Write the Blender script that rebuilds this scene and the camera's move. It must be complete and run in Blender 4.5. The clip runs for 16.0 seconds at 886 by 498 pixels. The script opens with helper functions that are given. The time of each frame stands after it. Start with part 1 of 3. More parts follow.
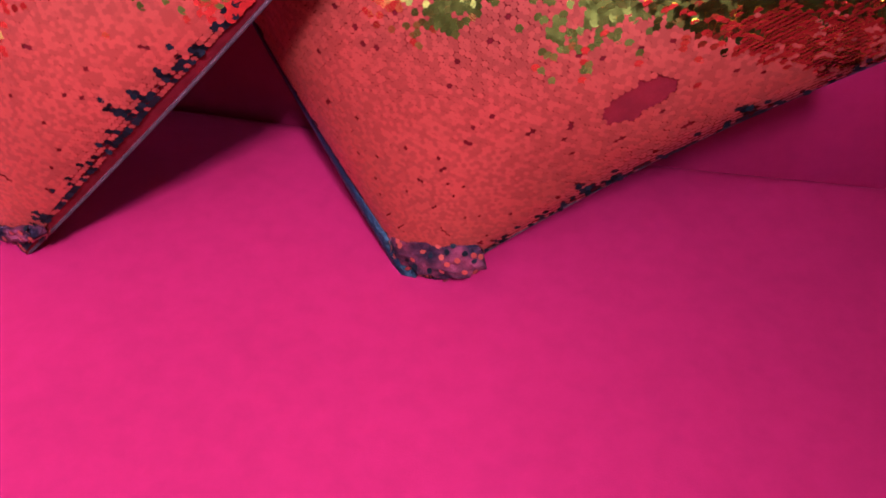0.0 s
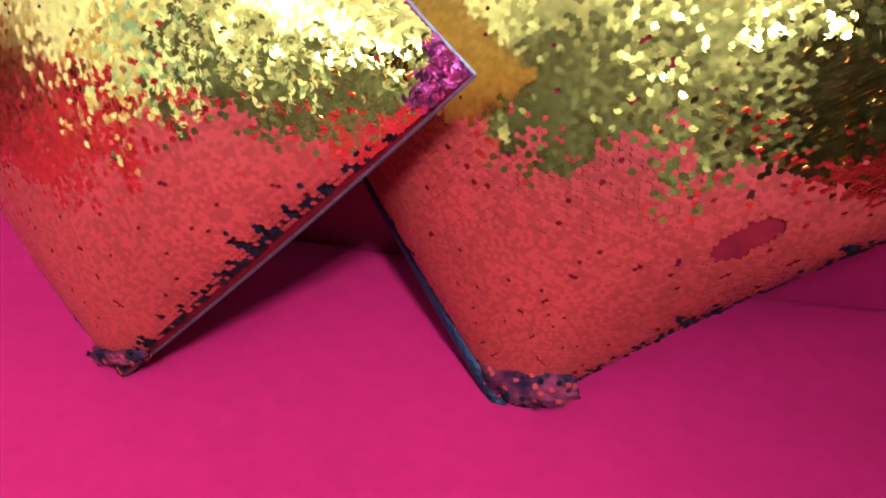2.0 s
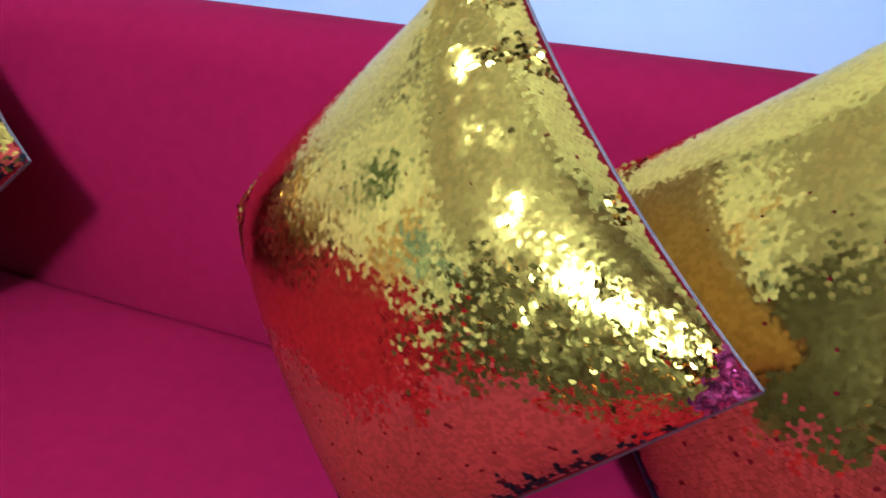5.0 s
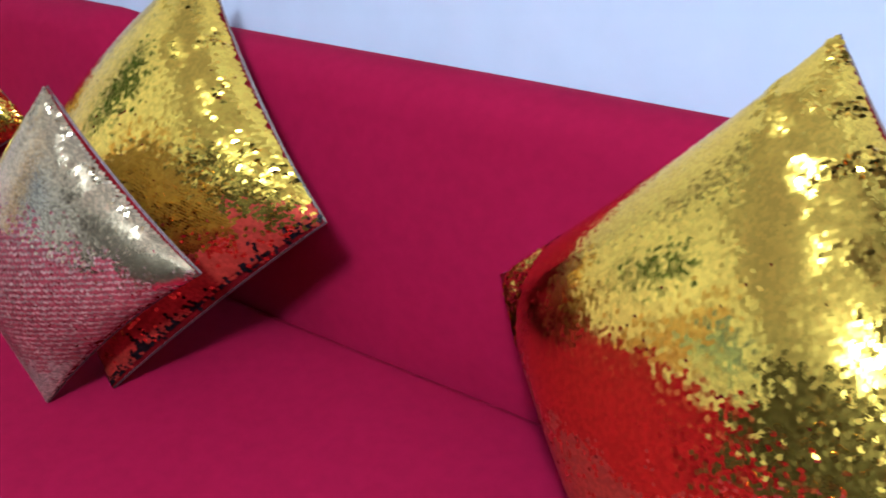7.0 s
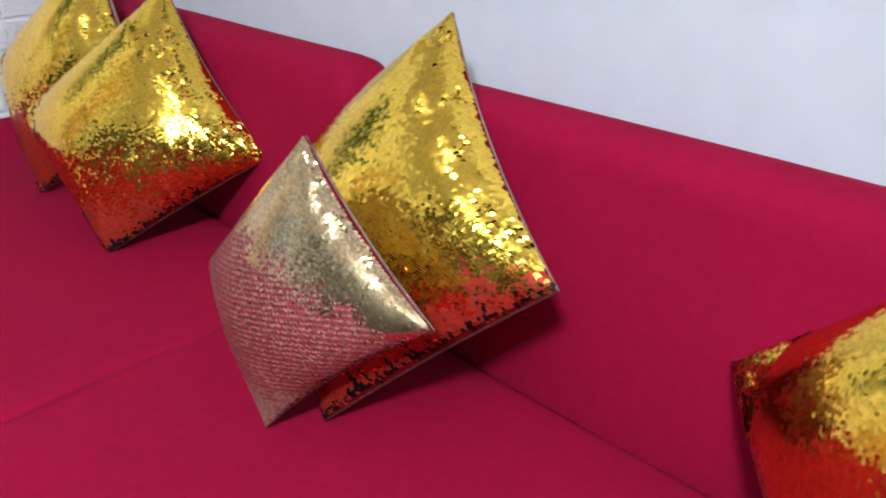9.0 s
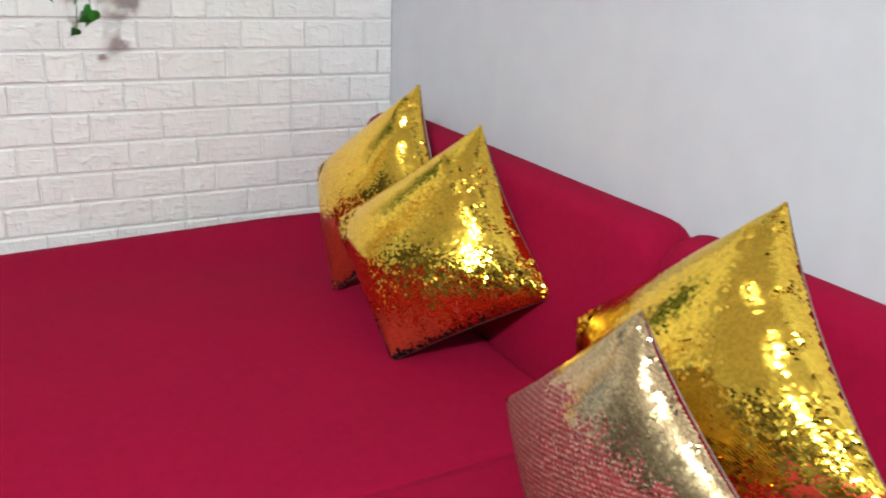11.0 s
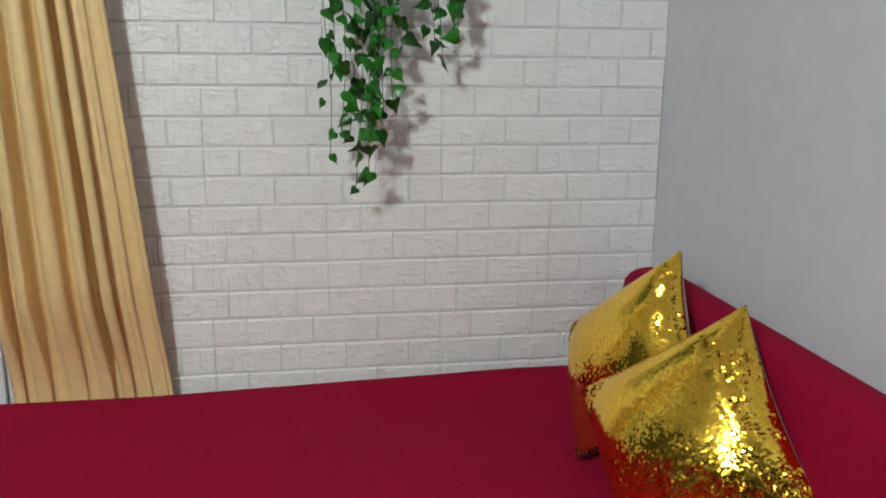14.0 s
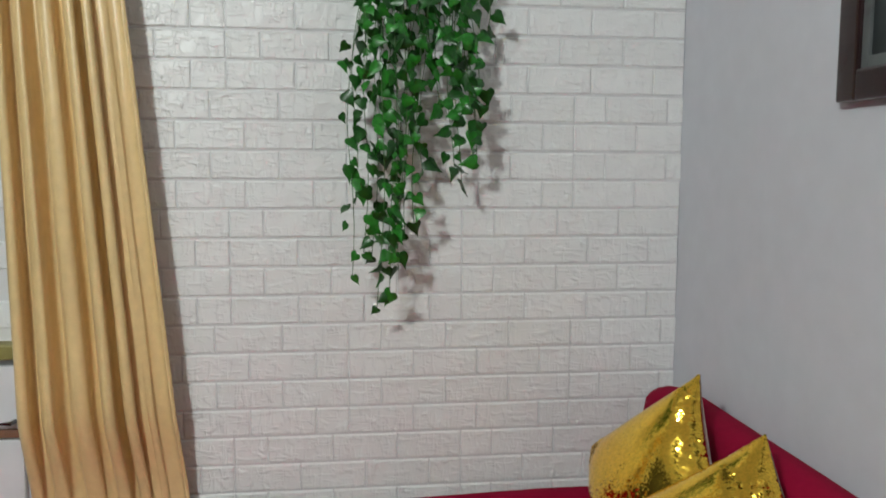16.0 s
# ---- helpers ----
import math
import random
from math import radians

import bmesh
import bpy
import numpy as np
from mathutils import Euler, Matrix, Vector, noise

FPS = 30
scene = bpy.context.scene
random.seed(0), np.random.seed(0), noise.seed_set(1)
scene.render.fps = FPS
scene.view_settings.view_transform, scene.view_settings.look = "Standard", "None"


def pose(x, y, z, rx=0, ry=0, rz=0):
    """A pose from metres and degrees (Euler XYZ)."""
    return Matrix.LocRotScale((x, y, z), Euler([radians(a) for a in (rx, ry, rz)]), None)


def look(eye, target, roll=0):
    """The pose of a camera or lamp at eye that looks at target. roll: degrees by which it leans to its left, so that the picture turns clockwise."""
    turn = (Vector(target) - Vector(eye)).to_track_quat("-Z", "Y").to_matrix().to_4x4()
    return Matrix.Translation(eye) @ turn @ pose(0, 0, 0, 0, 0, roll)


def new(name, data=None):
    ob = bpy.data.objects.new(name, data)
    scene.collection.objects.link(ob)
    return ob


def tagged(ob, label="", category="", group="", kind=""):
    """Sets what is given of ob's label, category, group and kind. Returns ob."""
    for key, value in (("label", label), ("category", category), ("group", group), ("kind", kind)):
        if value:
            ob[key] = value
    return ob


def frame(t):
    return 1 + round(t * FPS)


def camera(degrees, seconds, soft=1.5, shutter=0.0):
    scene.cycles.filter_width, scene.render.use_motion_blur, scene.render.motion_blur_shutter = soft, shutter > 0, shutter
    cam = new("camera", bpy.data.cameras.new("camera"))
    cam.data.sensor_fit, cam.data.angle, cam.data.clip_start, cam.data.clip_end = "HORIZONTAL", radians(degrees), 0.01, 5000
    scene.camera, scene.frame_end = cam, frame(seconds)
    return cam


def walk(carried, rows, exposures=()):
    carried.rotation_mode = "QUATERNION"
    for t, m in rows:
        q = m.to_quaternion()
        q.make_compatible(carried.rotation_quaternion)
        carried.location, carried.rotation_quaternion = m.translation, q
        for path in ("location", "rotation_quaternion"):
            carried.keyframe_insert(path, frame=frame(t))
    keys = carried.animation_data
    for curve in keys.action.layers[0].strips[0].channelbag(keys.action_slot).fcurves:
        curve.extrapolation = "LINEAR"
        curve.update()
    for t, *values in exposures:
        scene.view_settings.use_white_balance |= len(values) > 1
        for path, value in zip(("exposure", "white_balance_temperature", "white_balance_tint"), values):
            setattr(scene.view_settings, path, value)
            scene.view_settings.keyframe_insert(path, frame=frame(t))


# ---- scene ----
cam = camera(57.0, 16.0, soft=1.7, shutter=0.4)
PATH = [
    (0, (2.5707, -0.7853, 0.8699), (2.3797, 0.6657, -0.4932), 2.05),
    (0.5, (2.5770, -0.8054, 0.8516), (2.3611, 0.7502, -0.3869), 0.12),
    (1, (2.5444, -0.8022, 0.8617), (2.3470, 0.7792, -0.3467), 1.25),
    (1.5, (2.5248, -0.7994, 0.8703), (2.3022, 0.8051, -0.3028), 1.64),
    (2, (2.5127, -0.7966, 0.8867), (2.2579, 0.8165, -0.2678), 1.76),
    (2.5, (2.5044, -0.7981, 0.9017), (2.2098, 0.8339, -0.2163), 1.80),
    (3, (2.4937, -0.7988, 0.9242), (2.1519, 0.8551, -0.1471), 2.34),
    (3.2, (2.4875, -0.7995, 0.9360), (2.1314, 0.8633, -0.1168), 2.86),
    (5.3, (2.4260, -0.7821, 1.0332), (1.6961, 0.7625, -0.0067), -1.15),
    (5.5, (2.4160, -0.7856, 1.0435), (1.6535, 0.7404, -0.0005), -1.70),
    (6, (2.3883, -0.7927, 1.0447), (1.5252, 0.6943, 0.0230), -1.63),
    (6.5, (2.3612, -0.8038, 1.0580), (1.4205, 0.6379, 0.0400), -2.09),
    (7, (2.3078, -0.8328, 1.0554), (1.3410, 0.6275, 0.0896), -0.32),
    (7.5, (2.2709, -0.8523, 1.0691), (1.2447, 0.5643, 0.0995), 0.00),
    (8.2, (2.2556, -0.8529, 1.0729), (1.0998, 0.4810, 0.1323), -0.13),
    (10.3, (2.1969, -0.9325, 1.1382), (0.6707, 0.1193, 0.3869), 1.27),
    (10.5, (2.1870, -0.9530, 1.1493), (0.6199, 0.0613, 0.4313), 2.20),
    (11, (2.1725, -0.9898, 1.1690), (0.5176, -0.0877, 0.4998), 2.34),
    (11.5, (2.1499, -1.0201, 1.1844), (0.4367, -0.2226, 0.5297), 2.05),
    (12, (2.1216, -1.0109, 1.1870), (0.3462, -0.3673, 0.5286), 0.69),
    (12.3, (2.1050, -0.9986, 1.1934), (0.2919, -0.4805, 0.5269), 1.01),
    (12.5, (2.0918, -0.9752, 1.1945), (0.2474, -0.5520, 0.5469), 1.09),
    (13, (2.0984, -0.9606, 1.2252), (0.2146, -0.6132, 0.6501), 1.19),
    (13.5, (2.0967, -0.9505, 1.2603), (0.1914, -0.6205, 0.7495), 0.49),
    (14, (2.1085, -0.9282, 1.2830), (0.1814, -0.6225, 0.8437), 0.51),
    (14.5, (2.1191, -0.9325, 1.2992), (0.1776, -0.6318, 0.9246), 0.14),
    (15, (2.1219, -0.9005, 1.3239), (0.1668, -0.6367, 0.9955), -0.34),
    (15.5, (2.1268, -0.9011, 1.3289), (0.1633, -0.6404, 1.0517), -0.10),
    (16, (2.1328, -0.9141, 1.3439), (0.1586, -0.6693, 1.1380), 0.26),
]
walk(cam, [(t, look(eye, target, roll)) for t, eye, target, roll in PATH],
     exposures=((0.0, 1.28, 4000, 9), (2.0, 1.10, 4000, 9), (3.2, 0.62, 4000, 9), (5.3, 0.05, 4150, 7), (8.2, 0.16, 5200, 6), (10.3, 0.12, 6050, 3), (12.5, -0.05, 6200, 1), (14.0, -0.56, 6250, 0), (16.0, -0.62, 6250, 0)))

# ---- world and light ----
world = bpy.data.worlds.new("world")
scene.world = world
world.use_nodes = True
wn = world.node_tree.nodes
sky = wn.new("ShaderNodeTexSky")
sky.sky_type = "NISHITA"
sky.sun_disc = False
sky.sun_elevation = radians(40)
sky.sun_rotation = radians(160)
wn["Background"].inputs["Strength"].default_value = 0.12
world.node_tree.links.new(sky.outputs["Color"], wn["Background"].inputs["Color"])


# the globe of the ceiling lamp lights the room all round
LAMP = Vector((3.0, -2.15, 2.50))
bulb = bpy.data.lights.new("ceiling_lamp_light", "POINT")
bulb.energy, bulb.shadow_soft_size, bulb.color = 265, 0.13, (1.0, 0.985, 0.965)
new("ceiling_lamp_light", bulb).location = LAMP


# ---- materials ----
def mat(name, colour, rough=0.6, metal=0.0, vary=0.12, scale=30.0, bump=0.1, bscale=120.0, bdist=0.002, rand=0.0, island=0.0,
        sheen=0.0, coat=0.0, spec=0.5, second=None, second_scale=4.0):
    m = bpy.data.materials.new(name)
    m.use_nodes = True
    nt = m.node_tree
    n, l = nt.nodes, nt.links
    b = n["Principled BSDF"]
    b.inputs["Roughness"].default_value = rough
    b.inputs["Metallic"].default_value = metal
    b.inputs["Specular IOR Level"].default_value = spec
    b.inputs["Sheen Weight"].default_value = sheen
    b.inputs["Sheen Roughness"].default_value = 0.4
    b.inputs["Coat Weight"].default_value = coat
    co = n.new("ShaderNodeTexCoord")

    def noise_at(s, detail=6.0):
        t = n.new("ShaderNodeTexNoise")
        t.inputs["Scale"].default_value = s
        t.inputs["Detail"].default_value = detail
        l.new(co.outputs["Object"], t.inputs["Vector"])
        return t

    def mix(a, f_out, amount, dark, light):
        r = n.new("ShaderNodeMapRange")
        r.inputs["From Min"].default_value = 0.3
        r.inputs["From Max"].default_value = 0.7
        r.inputs["To Min"].default_value = 1 - amount * dark
        r.inputs["To Max"].default_value = 1 + amount * light
        l.new(f_out, r.inputs["Value"])
        x = n.new("ShaderNodeMix")
        x.data_type, x.blend_type = "RGBA", "MULTIPLY"
        x.inputs["Factor"].default_value = 1.0
        l.new(a, x.inputs["A"])
        l.new(r.outputs["Result"], x.inputs["B"])
        return x.outputs["Result"]

    rgb = n.new("ShaderNodeRGB")
    rgb.outputs[0].default_value = (*colour, 1)
    c = rgb.outputs[0]
    if second:
        x = n.new("ShaderNodeMix")
        x.data_type = "RGBA"
        t = noise_at(second_scale, 4)
        r = n.new("ShaderNodeMapRange")
        r.inputs["From Min"].default_value, r.inputs["From Max"].default_value = 0.4, 0.65
        l.new(t.outputs["Fac"], r.inputs["Value"])
        l.new(r.outputs["Result"], x.inputs["Factor"])
        l.new(c, x.inputs["A"])
        x.inputs["B"].default_value = (*second, 1)
        c = x.outputs["Result"]
    if vary:
        c = mix(c, noise_at(scale).outputs["Fac"], vary, 1, 1)
        c = mix(c, noise_at(scale * 0.09, 3).outputs["Fac"], vary * 0.7, 1, 1)
    if rand:
        c = mix(c, n.new("ShaderNodeObjectInfo").outputs["Random"], rand, 1, 1)
    if island:
        c = mix(c, n.new("ShaderNodeNewGeometry").outputs["Random Per Island"], island, 1, 1)
    l.new(c, b.inputs["Base Color"])
    if bump:
        bp = n.new("ShaderNodeBump")
        bp.inputs["Strength"].default_value = bump
        bp.inputs["Distance"].default_value = bdist
        l.new(noise_at(bscale).outputs["Fac"], bp.inputs["Height"])
        l.new(bp.outputs["Normal"], b.inputs["Normal"])
    return m


def creases(m):
    """Raised chisel strokes in patches across a foam brick, others on each brick."""
    n, l = m.node_tree.nodes, m.node_tree.links
    b = n["Principled BSDF"]
    co, info, add = n.new("ShaderNodeTexCoord"), n.new("ShaderNodeObjectInfo"), n.new("ShaderNodeVectorMath")
    mul = n.new("ShaderNodeMath")
    mul.operation = "MULTIPLY"
    mul.inputs[1].default_value = 7.0
    l.new(info.outputs["Random"], mul.inputs[0])
    l.new(co.outputs["Object"], add.inputs[0])
    l.new(mul.outputs[0], add.inputs[1])

    def strokes(turn, scale, low, high):
        mp = n.new("ShaderNodeMapping")
        mp.inputs["Rotation"].default_value = (radians(turn), 0, 0)
        mp.inputs["Scale"].default_value = scale
        l.new(add.outputs[0], mp.inputs["Vector"])
        t = n.new("ShaderNodeTexNoise")
        t.inputs["Scale"].default_value, t.inputs["Detail"].default_value, t.inputs["Distortion"].default_value = 1.0, 1.5, 0.5
        l.new(mp.outputs["Vector"], t.inputs["Vector"])
        r = n.new("ShaderNodeMapRange")
        r.interpolation_type = "SMOOTHSTEP"
        r.inputs["From Min"].default_value, r.inputs["From Max"].default_value = low, high
        l.new(t.outputs["Fac"], r.inputs["Value"])
        return r.outputs["Result"]

    normal = b.inputs["Normal"].links[0].from_socket
    for turn, scale, depth in ((38, (20, 75, 16), 0.0035), (-8, (20, 18, 95), 0.0035), (0, (30, 34, 40), 0.003)):
        bp = n.new("ShaderNodeBump")
        bp.inputs["Strength"].default_value, bp.inputs["Distance"].default_value = 0.42, depth
        l.new(strokes(turn, scale, 0.53, 0.66), bp.inputs["Height"])
        l.new(normal, bp.inputs["Normal"])
        normal = bp.outputs["Normal"]
    l.new(normal, b.inputs["Normal"])


M_sofa = mat("crimson_sofa_cloth", (0.262, 0.0034, 0.030), 0.85, vary=0.05, scale=60, bump=0.25, bscale=900, bdist=0.0006, spec=0.07)
M_wall = mat("plain_wall_paint", (0.62, 0.64, 0.69), 0.8, vary=0.03, scale=14, bump=0.15, bscale=60, bdist=0.002)
M_brick = mat("white_foam_brick", (0.84, 0.85, 0.85), 0.36, vary=0.02, scale=20, bump=0.16, bscale=55, bdist=0.004, rand=0.02)
creases(M_brick)
# joint tone set below the brick's to paint in the shade of the gaps
M_joint = mat("shaded_foam_joint", (0.70, 0.70, 0.71), 0.5, vary=0.03, scale=20, bump=0.1)
# unseen walls and floor kept dark so the gold sequins mirror dark tones
M_side = mat("dark_unseen_wall_paint", (0.06, 0.058, 0.050), 0.8, vary=0.06, scale=10, bump=0.1)
M_floor = mat("floor_tile", (0.045, 0.041, 0.037), 0.35, vary=0.15, scale=8, bump=0.05)
M_ceiling = mat("ceiling_paint", (0.82, 0.82, 0.81), 0.9, vary=0.03, scale=10, bump=0.05)
M_curtain = mat("gold_curtain_satin", (0.76, 0.57, 0.28), 0.34, vary=0.05, scale=40, bump=0.25, bscale=260, bdist=0.001, spec=0.6)
M_leaf = mat("green_leaf", (0.016, 0.115, 0.010), 0.34, vary=0.3, scale=60, bump=0.2, bscale=90, bdist=0.001, rand=0.45)
M_stem = mat("green_stem", (0.06, 0.14, 0.04), 0.5, vary=0.2, scale=80, bump=0.1)
M_gold = mat("gold_sequin", (0.94, 0.61, 0.075), 0.12, metal=1.0, vary=0.05, scale=9, bump=0, island=0.10)
M_red = mat("red_sequin", (0.40, 0.040, 0.020), 0.36, metal=0.5, vary=0.10, scale=12, bump=0, island=0.15, spec=0.2)
M_rose = mat("rose_sequin", (0.30, 0.045, 0.05), 0.38, metal=0.35, vary=0.10, scale=12, bump=0, island=0.25)
M_thread = mat("pale_rose_thread", (0.38, 0.23, 0.175), 0.40, metal=0.35, vary=0.1, scale=12, bump=0, island=0.3)
M_champagne = mat("champagne_sequin", (0.70, 0.53, 0.30), 0.24, metal=1.0, vary=0.08, scale=9, bump=0, island=0.2)
M_backing = mat("dark_red_backing_cloth", (0.14, 0.004, 0.006), 0.9, spec=0.03, vary=0.2, scale=90, bump=0.2, bscale=700)
M_pink = mat("pink_sequin", (0.42, 0.05, 0.12), 0.22, metal=0.8, vary=0.2, scale=40, bump=0, island=0.5)
M_black = mat("black_sequin_edge", (0.005, 0.003, 0.004), 0.6, spec=0.1, vary=0.2, scale=60, bump=0, island=0.6)
M_navy = mat("navy_seam_sequin", (0.003, 0.0035, 0.010), 0.45, spec=0.3, vary=0.4, scale=200, bump=0.8, bscale=400, bdist=0.002)
M_rosecord = mat("rose_seam_cord", (0.06, 0.012, 0.012), 0.8, vary=0.4, scale=150, bump=0.4, bscale=500)
M_piping = mat("cream_seam_cord", (0.17, 0.12, 0.10), 0.8, vary=0.3, scale=200, bump=0.4, bscale=500)
M_satin = mat("cream_back_satin", (0.38, 0.34, 0.29), 0.6, vary=0.08, scale=30, bump=0.3, bscale=300, bdist=0.001, sheen=0.3)
M_ear = mat("mixed_sequin_corner", (0.014, 0.004, 0.008), 0.7, spec=0.06, vary=0.3, scale=90, bump=0.9, bscale=260, bdist=0.003, second=(0.13, 0.012, 0.02), second_scale=45)
M_frame = mat("dark_mahogany", (0.022, 0.006, 0.007), 0.25, vary=0.3, scale=25, bump=0.1, coat=0.4)
M_mount = mat("dark_picture", (0.012, 0.016, 0.018), 0.3, vary=0.4, scale=9, bump=0.0)
M_fillet = mat("grey_fillet", (0.10, 0.11, 0.11), 0.4, vary=0.2, scale=30, bump=0.0)
M_white = mat("white_gloss_paint", (0.76, 0.77, 0.80), 0.35, vary=0.04, scale=12, bump=0.05)
M_sill = mat("olive_sill", (0.30, 0.26, 0.08), 0.5, vary=0.15, scale=20, bump=0.1)
M_brown = mat("brown_wood", (0.20, 0.10, 0.06), 0.5, vary=0.2, scale=30, bump=0.1)
M_metal = mat("dark_chrome", (0.25, 0.25, 0.26), 0.25, metal=1.0, vary=0.1, scale=60, bump=0)
M_foot = mat("dark_foot", (0.03, 0.02, 0.018), 0.4, vary=0.2, scale=40, bump=0)

M_glass = bpy.data.materials.new("window_glass")
M_glass.use_nodes = True
g = M_glass.node_tree.nodes["Principled BSDF"]
g.inputs["Transmission Weight"].default_value = 1.0
g.inputs["Roughness"].default_value = 0.05
g.inputs["IOR"].default_value = 1.45


# ---- mesh helpers ----
def part(name, bm, material, parent=None, label="", smooth=False):
    me = bpy.data.meshes.new(name)
    bm.normal_update()
    bm.to_mesh(me)
    bm.free()
    me.materials.append(material)
    if smooth:
        me.polygons.foreach_set("use_smooth", [True] * len(me.polygons))
    ob = new(name, me)
    if parent:
        ob.parent = parent
    if label:
        tagged(ob, label)
    return ob


def add_box(bm, x0, x1, y0, y1, z0, z1, bevel=0.0, seg=2):
    geom = bmesh.ops.create_cube(bm, size=1.0)
    vs = geom["verts"]
    for v in vs:
        v.co = Vector(((x0 + x1) / 2 + v.co.x * (x1 - x0), (y0 + y1) / 2 + v.co.y * (y1 - y0), (z0 + z1) / 2 + v.co.z * (z1 - z0)))
    if bevel:
        es = list({e for v in vs for e in v.link_edges})
        bmesh.ops.bevel(bm, geom=es, offset=bevel, segments=seg, profile=0.6, affect="EDGES")


def box(name, lim, material, parent=None, label="", bevel=0.0, seg=2, smooth=False):
    bm = bmesh.new()
    add_box(bm, *lim, bevel=bevel, seg=seg)
    return part(name, bm, material, parent, label, smooth)


def tube(bm, points, radius, sides=6):
    rings = []
    for i, p in enumerate(points):
        a = points[max(i - 1, 0)]
        b = points[min(i + 1, len(points) - 1)]
        d = (Vector(b) - Vector(a)).normalized()
        s = d.orthogonal().normalized()
        t = d.cross(s)
        rings.append([bm.verts.new(Vector(p) + radius * (math.cos(k * math.tau / sides) * s + math.sin(k * math.tau / sides) * t)) for k in range(sides)])
    for r0, r1 in zip(rings, rings[1:]):
        # line the rings up by the nearest start
        off = min(range(sides), key=lambda o: (r1[o].co - r0[0].co).length)
        for k in range(sides):
            bm.faces.new((r0[k], r0[(k + 1) % sides], r1[(k + 1 + off) % sides], r1[(k + off) % sides]))
    bm.faces.new(rings[0][::-1])
    bm.faces.new(rings[-1])


# ---- room ----
RX, RY, RH = 4.6, -3.5, 2.75
tagged(box("floor", (-0.15, RX + 0.15, RY - 0.15, 0.15, -0.1, 0.0), M_floor), "dark grey-brown tiled floor of the room", "floor", kind="structure")
tagged(box("ceiling", (-0.15, RX + 0.15, RY - 0.15, 0.15, RH, RH + 0.1), M_ceiling), "plain white painted ceiling", "ceiling", kind="structure")
tagged(box("wall_north", (-0.15, RX + 0.15, 0.0, 0.15, 0.0, RH), M_wall), "smooth pale blue-grey painted wall behind the sofa", "wall", kind="structure")
tagged(box("wall_east", (RX, RX + 0.15, RY, 0.0, 0.0, RH), M_side), "plain unseen wall, darkened for the sequin reflections", "wall", kind="structure")

# unseen wall added to block the lamp and shade the sofa's right end
tagged(box("wall_partition", (2.91, RX - 0.002, -1.57, -1.45, 0.0, RH - 0.002), M_side, bevel=0.006), "plain dark unseen wall added to shade the sofa end", "wall", kind="structure")


def wall_with_opening(name, axis, at0, at1, a0, a1, o0, o1, z0, z1, material):
    bm = bmesh.new()
    for (p, q, r, s) in ((a0, o0, 0, RH), (o1, a1, 0, RH), (o0, o1, 0, z0), (o0, o1, z1, RH)):
        if axis == "y":
            add_box(bm, p, q, at0, at1, r, s)
        else:
            add_box(bm, at0, at1, p, q, r, s)
    return part(name, bm, material)


tagged(box("wall_south", (-0.15, RX + 0.15, RY - 0.15, RY, 0.0, RH), M_side), "plain unseen wall, darkened for the sequin reflections", "wall", kind="structure")
wall_west = tagged(wall_with_opening("wall_west", "x", -0.15, -0.0022, RY, 0.0, -2.75, -1.78, 0.9, 2.15, M_joint), "white wall clad in moulded foam brick panels", "wall", kind="structure")


def window(name, axis, at, a0, a1, z0, z1, label):
    w = tagged(new(name), label, "window", kind="structure")

    def bx(n, p, q, d0, d1, r, s, m):
        lim = (p, q, at + d0, at + d1, r, s) if axis == "y" else (at + d0, at + d1, p, q, r, s)
        return box(n, lim, m, w, bevel=0.004)

    mid = (a0 + a1) / 2
    bx("window_frame", a0, a0 + 0.05, -0.03, 0.03, z0, z1, M_white)
    bx("window_frame", a1 - 0.05, a1, -0.03, 0.03, z0, z1, M_white)
    bx("window_frame", a0 + 0.05, a1 - 0.05, -0.03, 0.03, z0, z0 + 0.05, M_white)
    bx("window_frame", a0 + 0.05, a1 - 0.05, -0.03, 0.03, z1 - 0.05, z1, M_white)
    bx("window_mullion", mid - 0.025, mid + 0.025, -0.028, 0.028, z0 + 0.05, z1 - 0.05, M_white)
    for p, q in ((a0 + 0.05, mid - 0.025), (mid + 0.025, a1 - 0.05)):
        pane = bx("pane", p, q, -0.003, 0.003, z0 + 0.05, z1 - 0.05, M_glass)
        pane.visible_shadow = False
    return w


window("window_1", "x", -0.09, -2.75, -1.78, 0.9, 2.15, "white-framed window beside the gold curtain")
tagged(box("window_sill", (-0.15, 0.05, -2.78, -1.70, 0.86, 0.898), M_sill, bevel=0.005), "olive-painted window sill", "sill", kind="structure")

# ceiling lamp
lamp = tagged(new("ceiling_lamp"), "round white ceiling lamp on a short stem", "lamp")
bm = bmesh.new()
bmesh.ops.create_cone(bm, cap_ends=True, segments=32, radius1=0.05, radius2=0.065, depth=0.02, matrix=Matrix.Translation((LAMP.x, LAMP.y, RH - 0.0105)))
part("ceiling_rose", bm, M_white, lamp, smooth=False)
bm = bmesh.new()
tube(bm, [Vector((LAMP.x, LAMP.y, RH - 0.02)), Vector((LAMP.x, LAMP.y, RH - 0.07))], 0.010, 12)
part("stem", bm, M_white, lamp, smooth=True)
bm = bmesh.new()
tube(bm, [Vector((LAMP.x, LAMP.y, RH - 0.07)), Vector((LAMP.x, LAMP.y, RH - 0.10))], 0.022, 16)
part("socket", bm, M_white, lamp, smooth=True)

# ---- sofa ----
SZ = 0.44
sofa = tagged(new("sofa"), "crimson cloth corner sofa with a low padded back", "sofa")


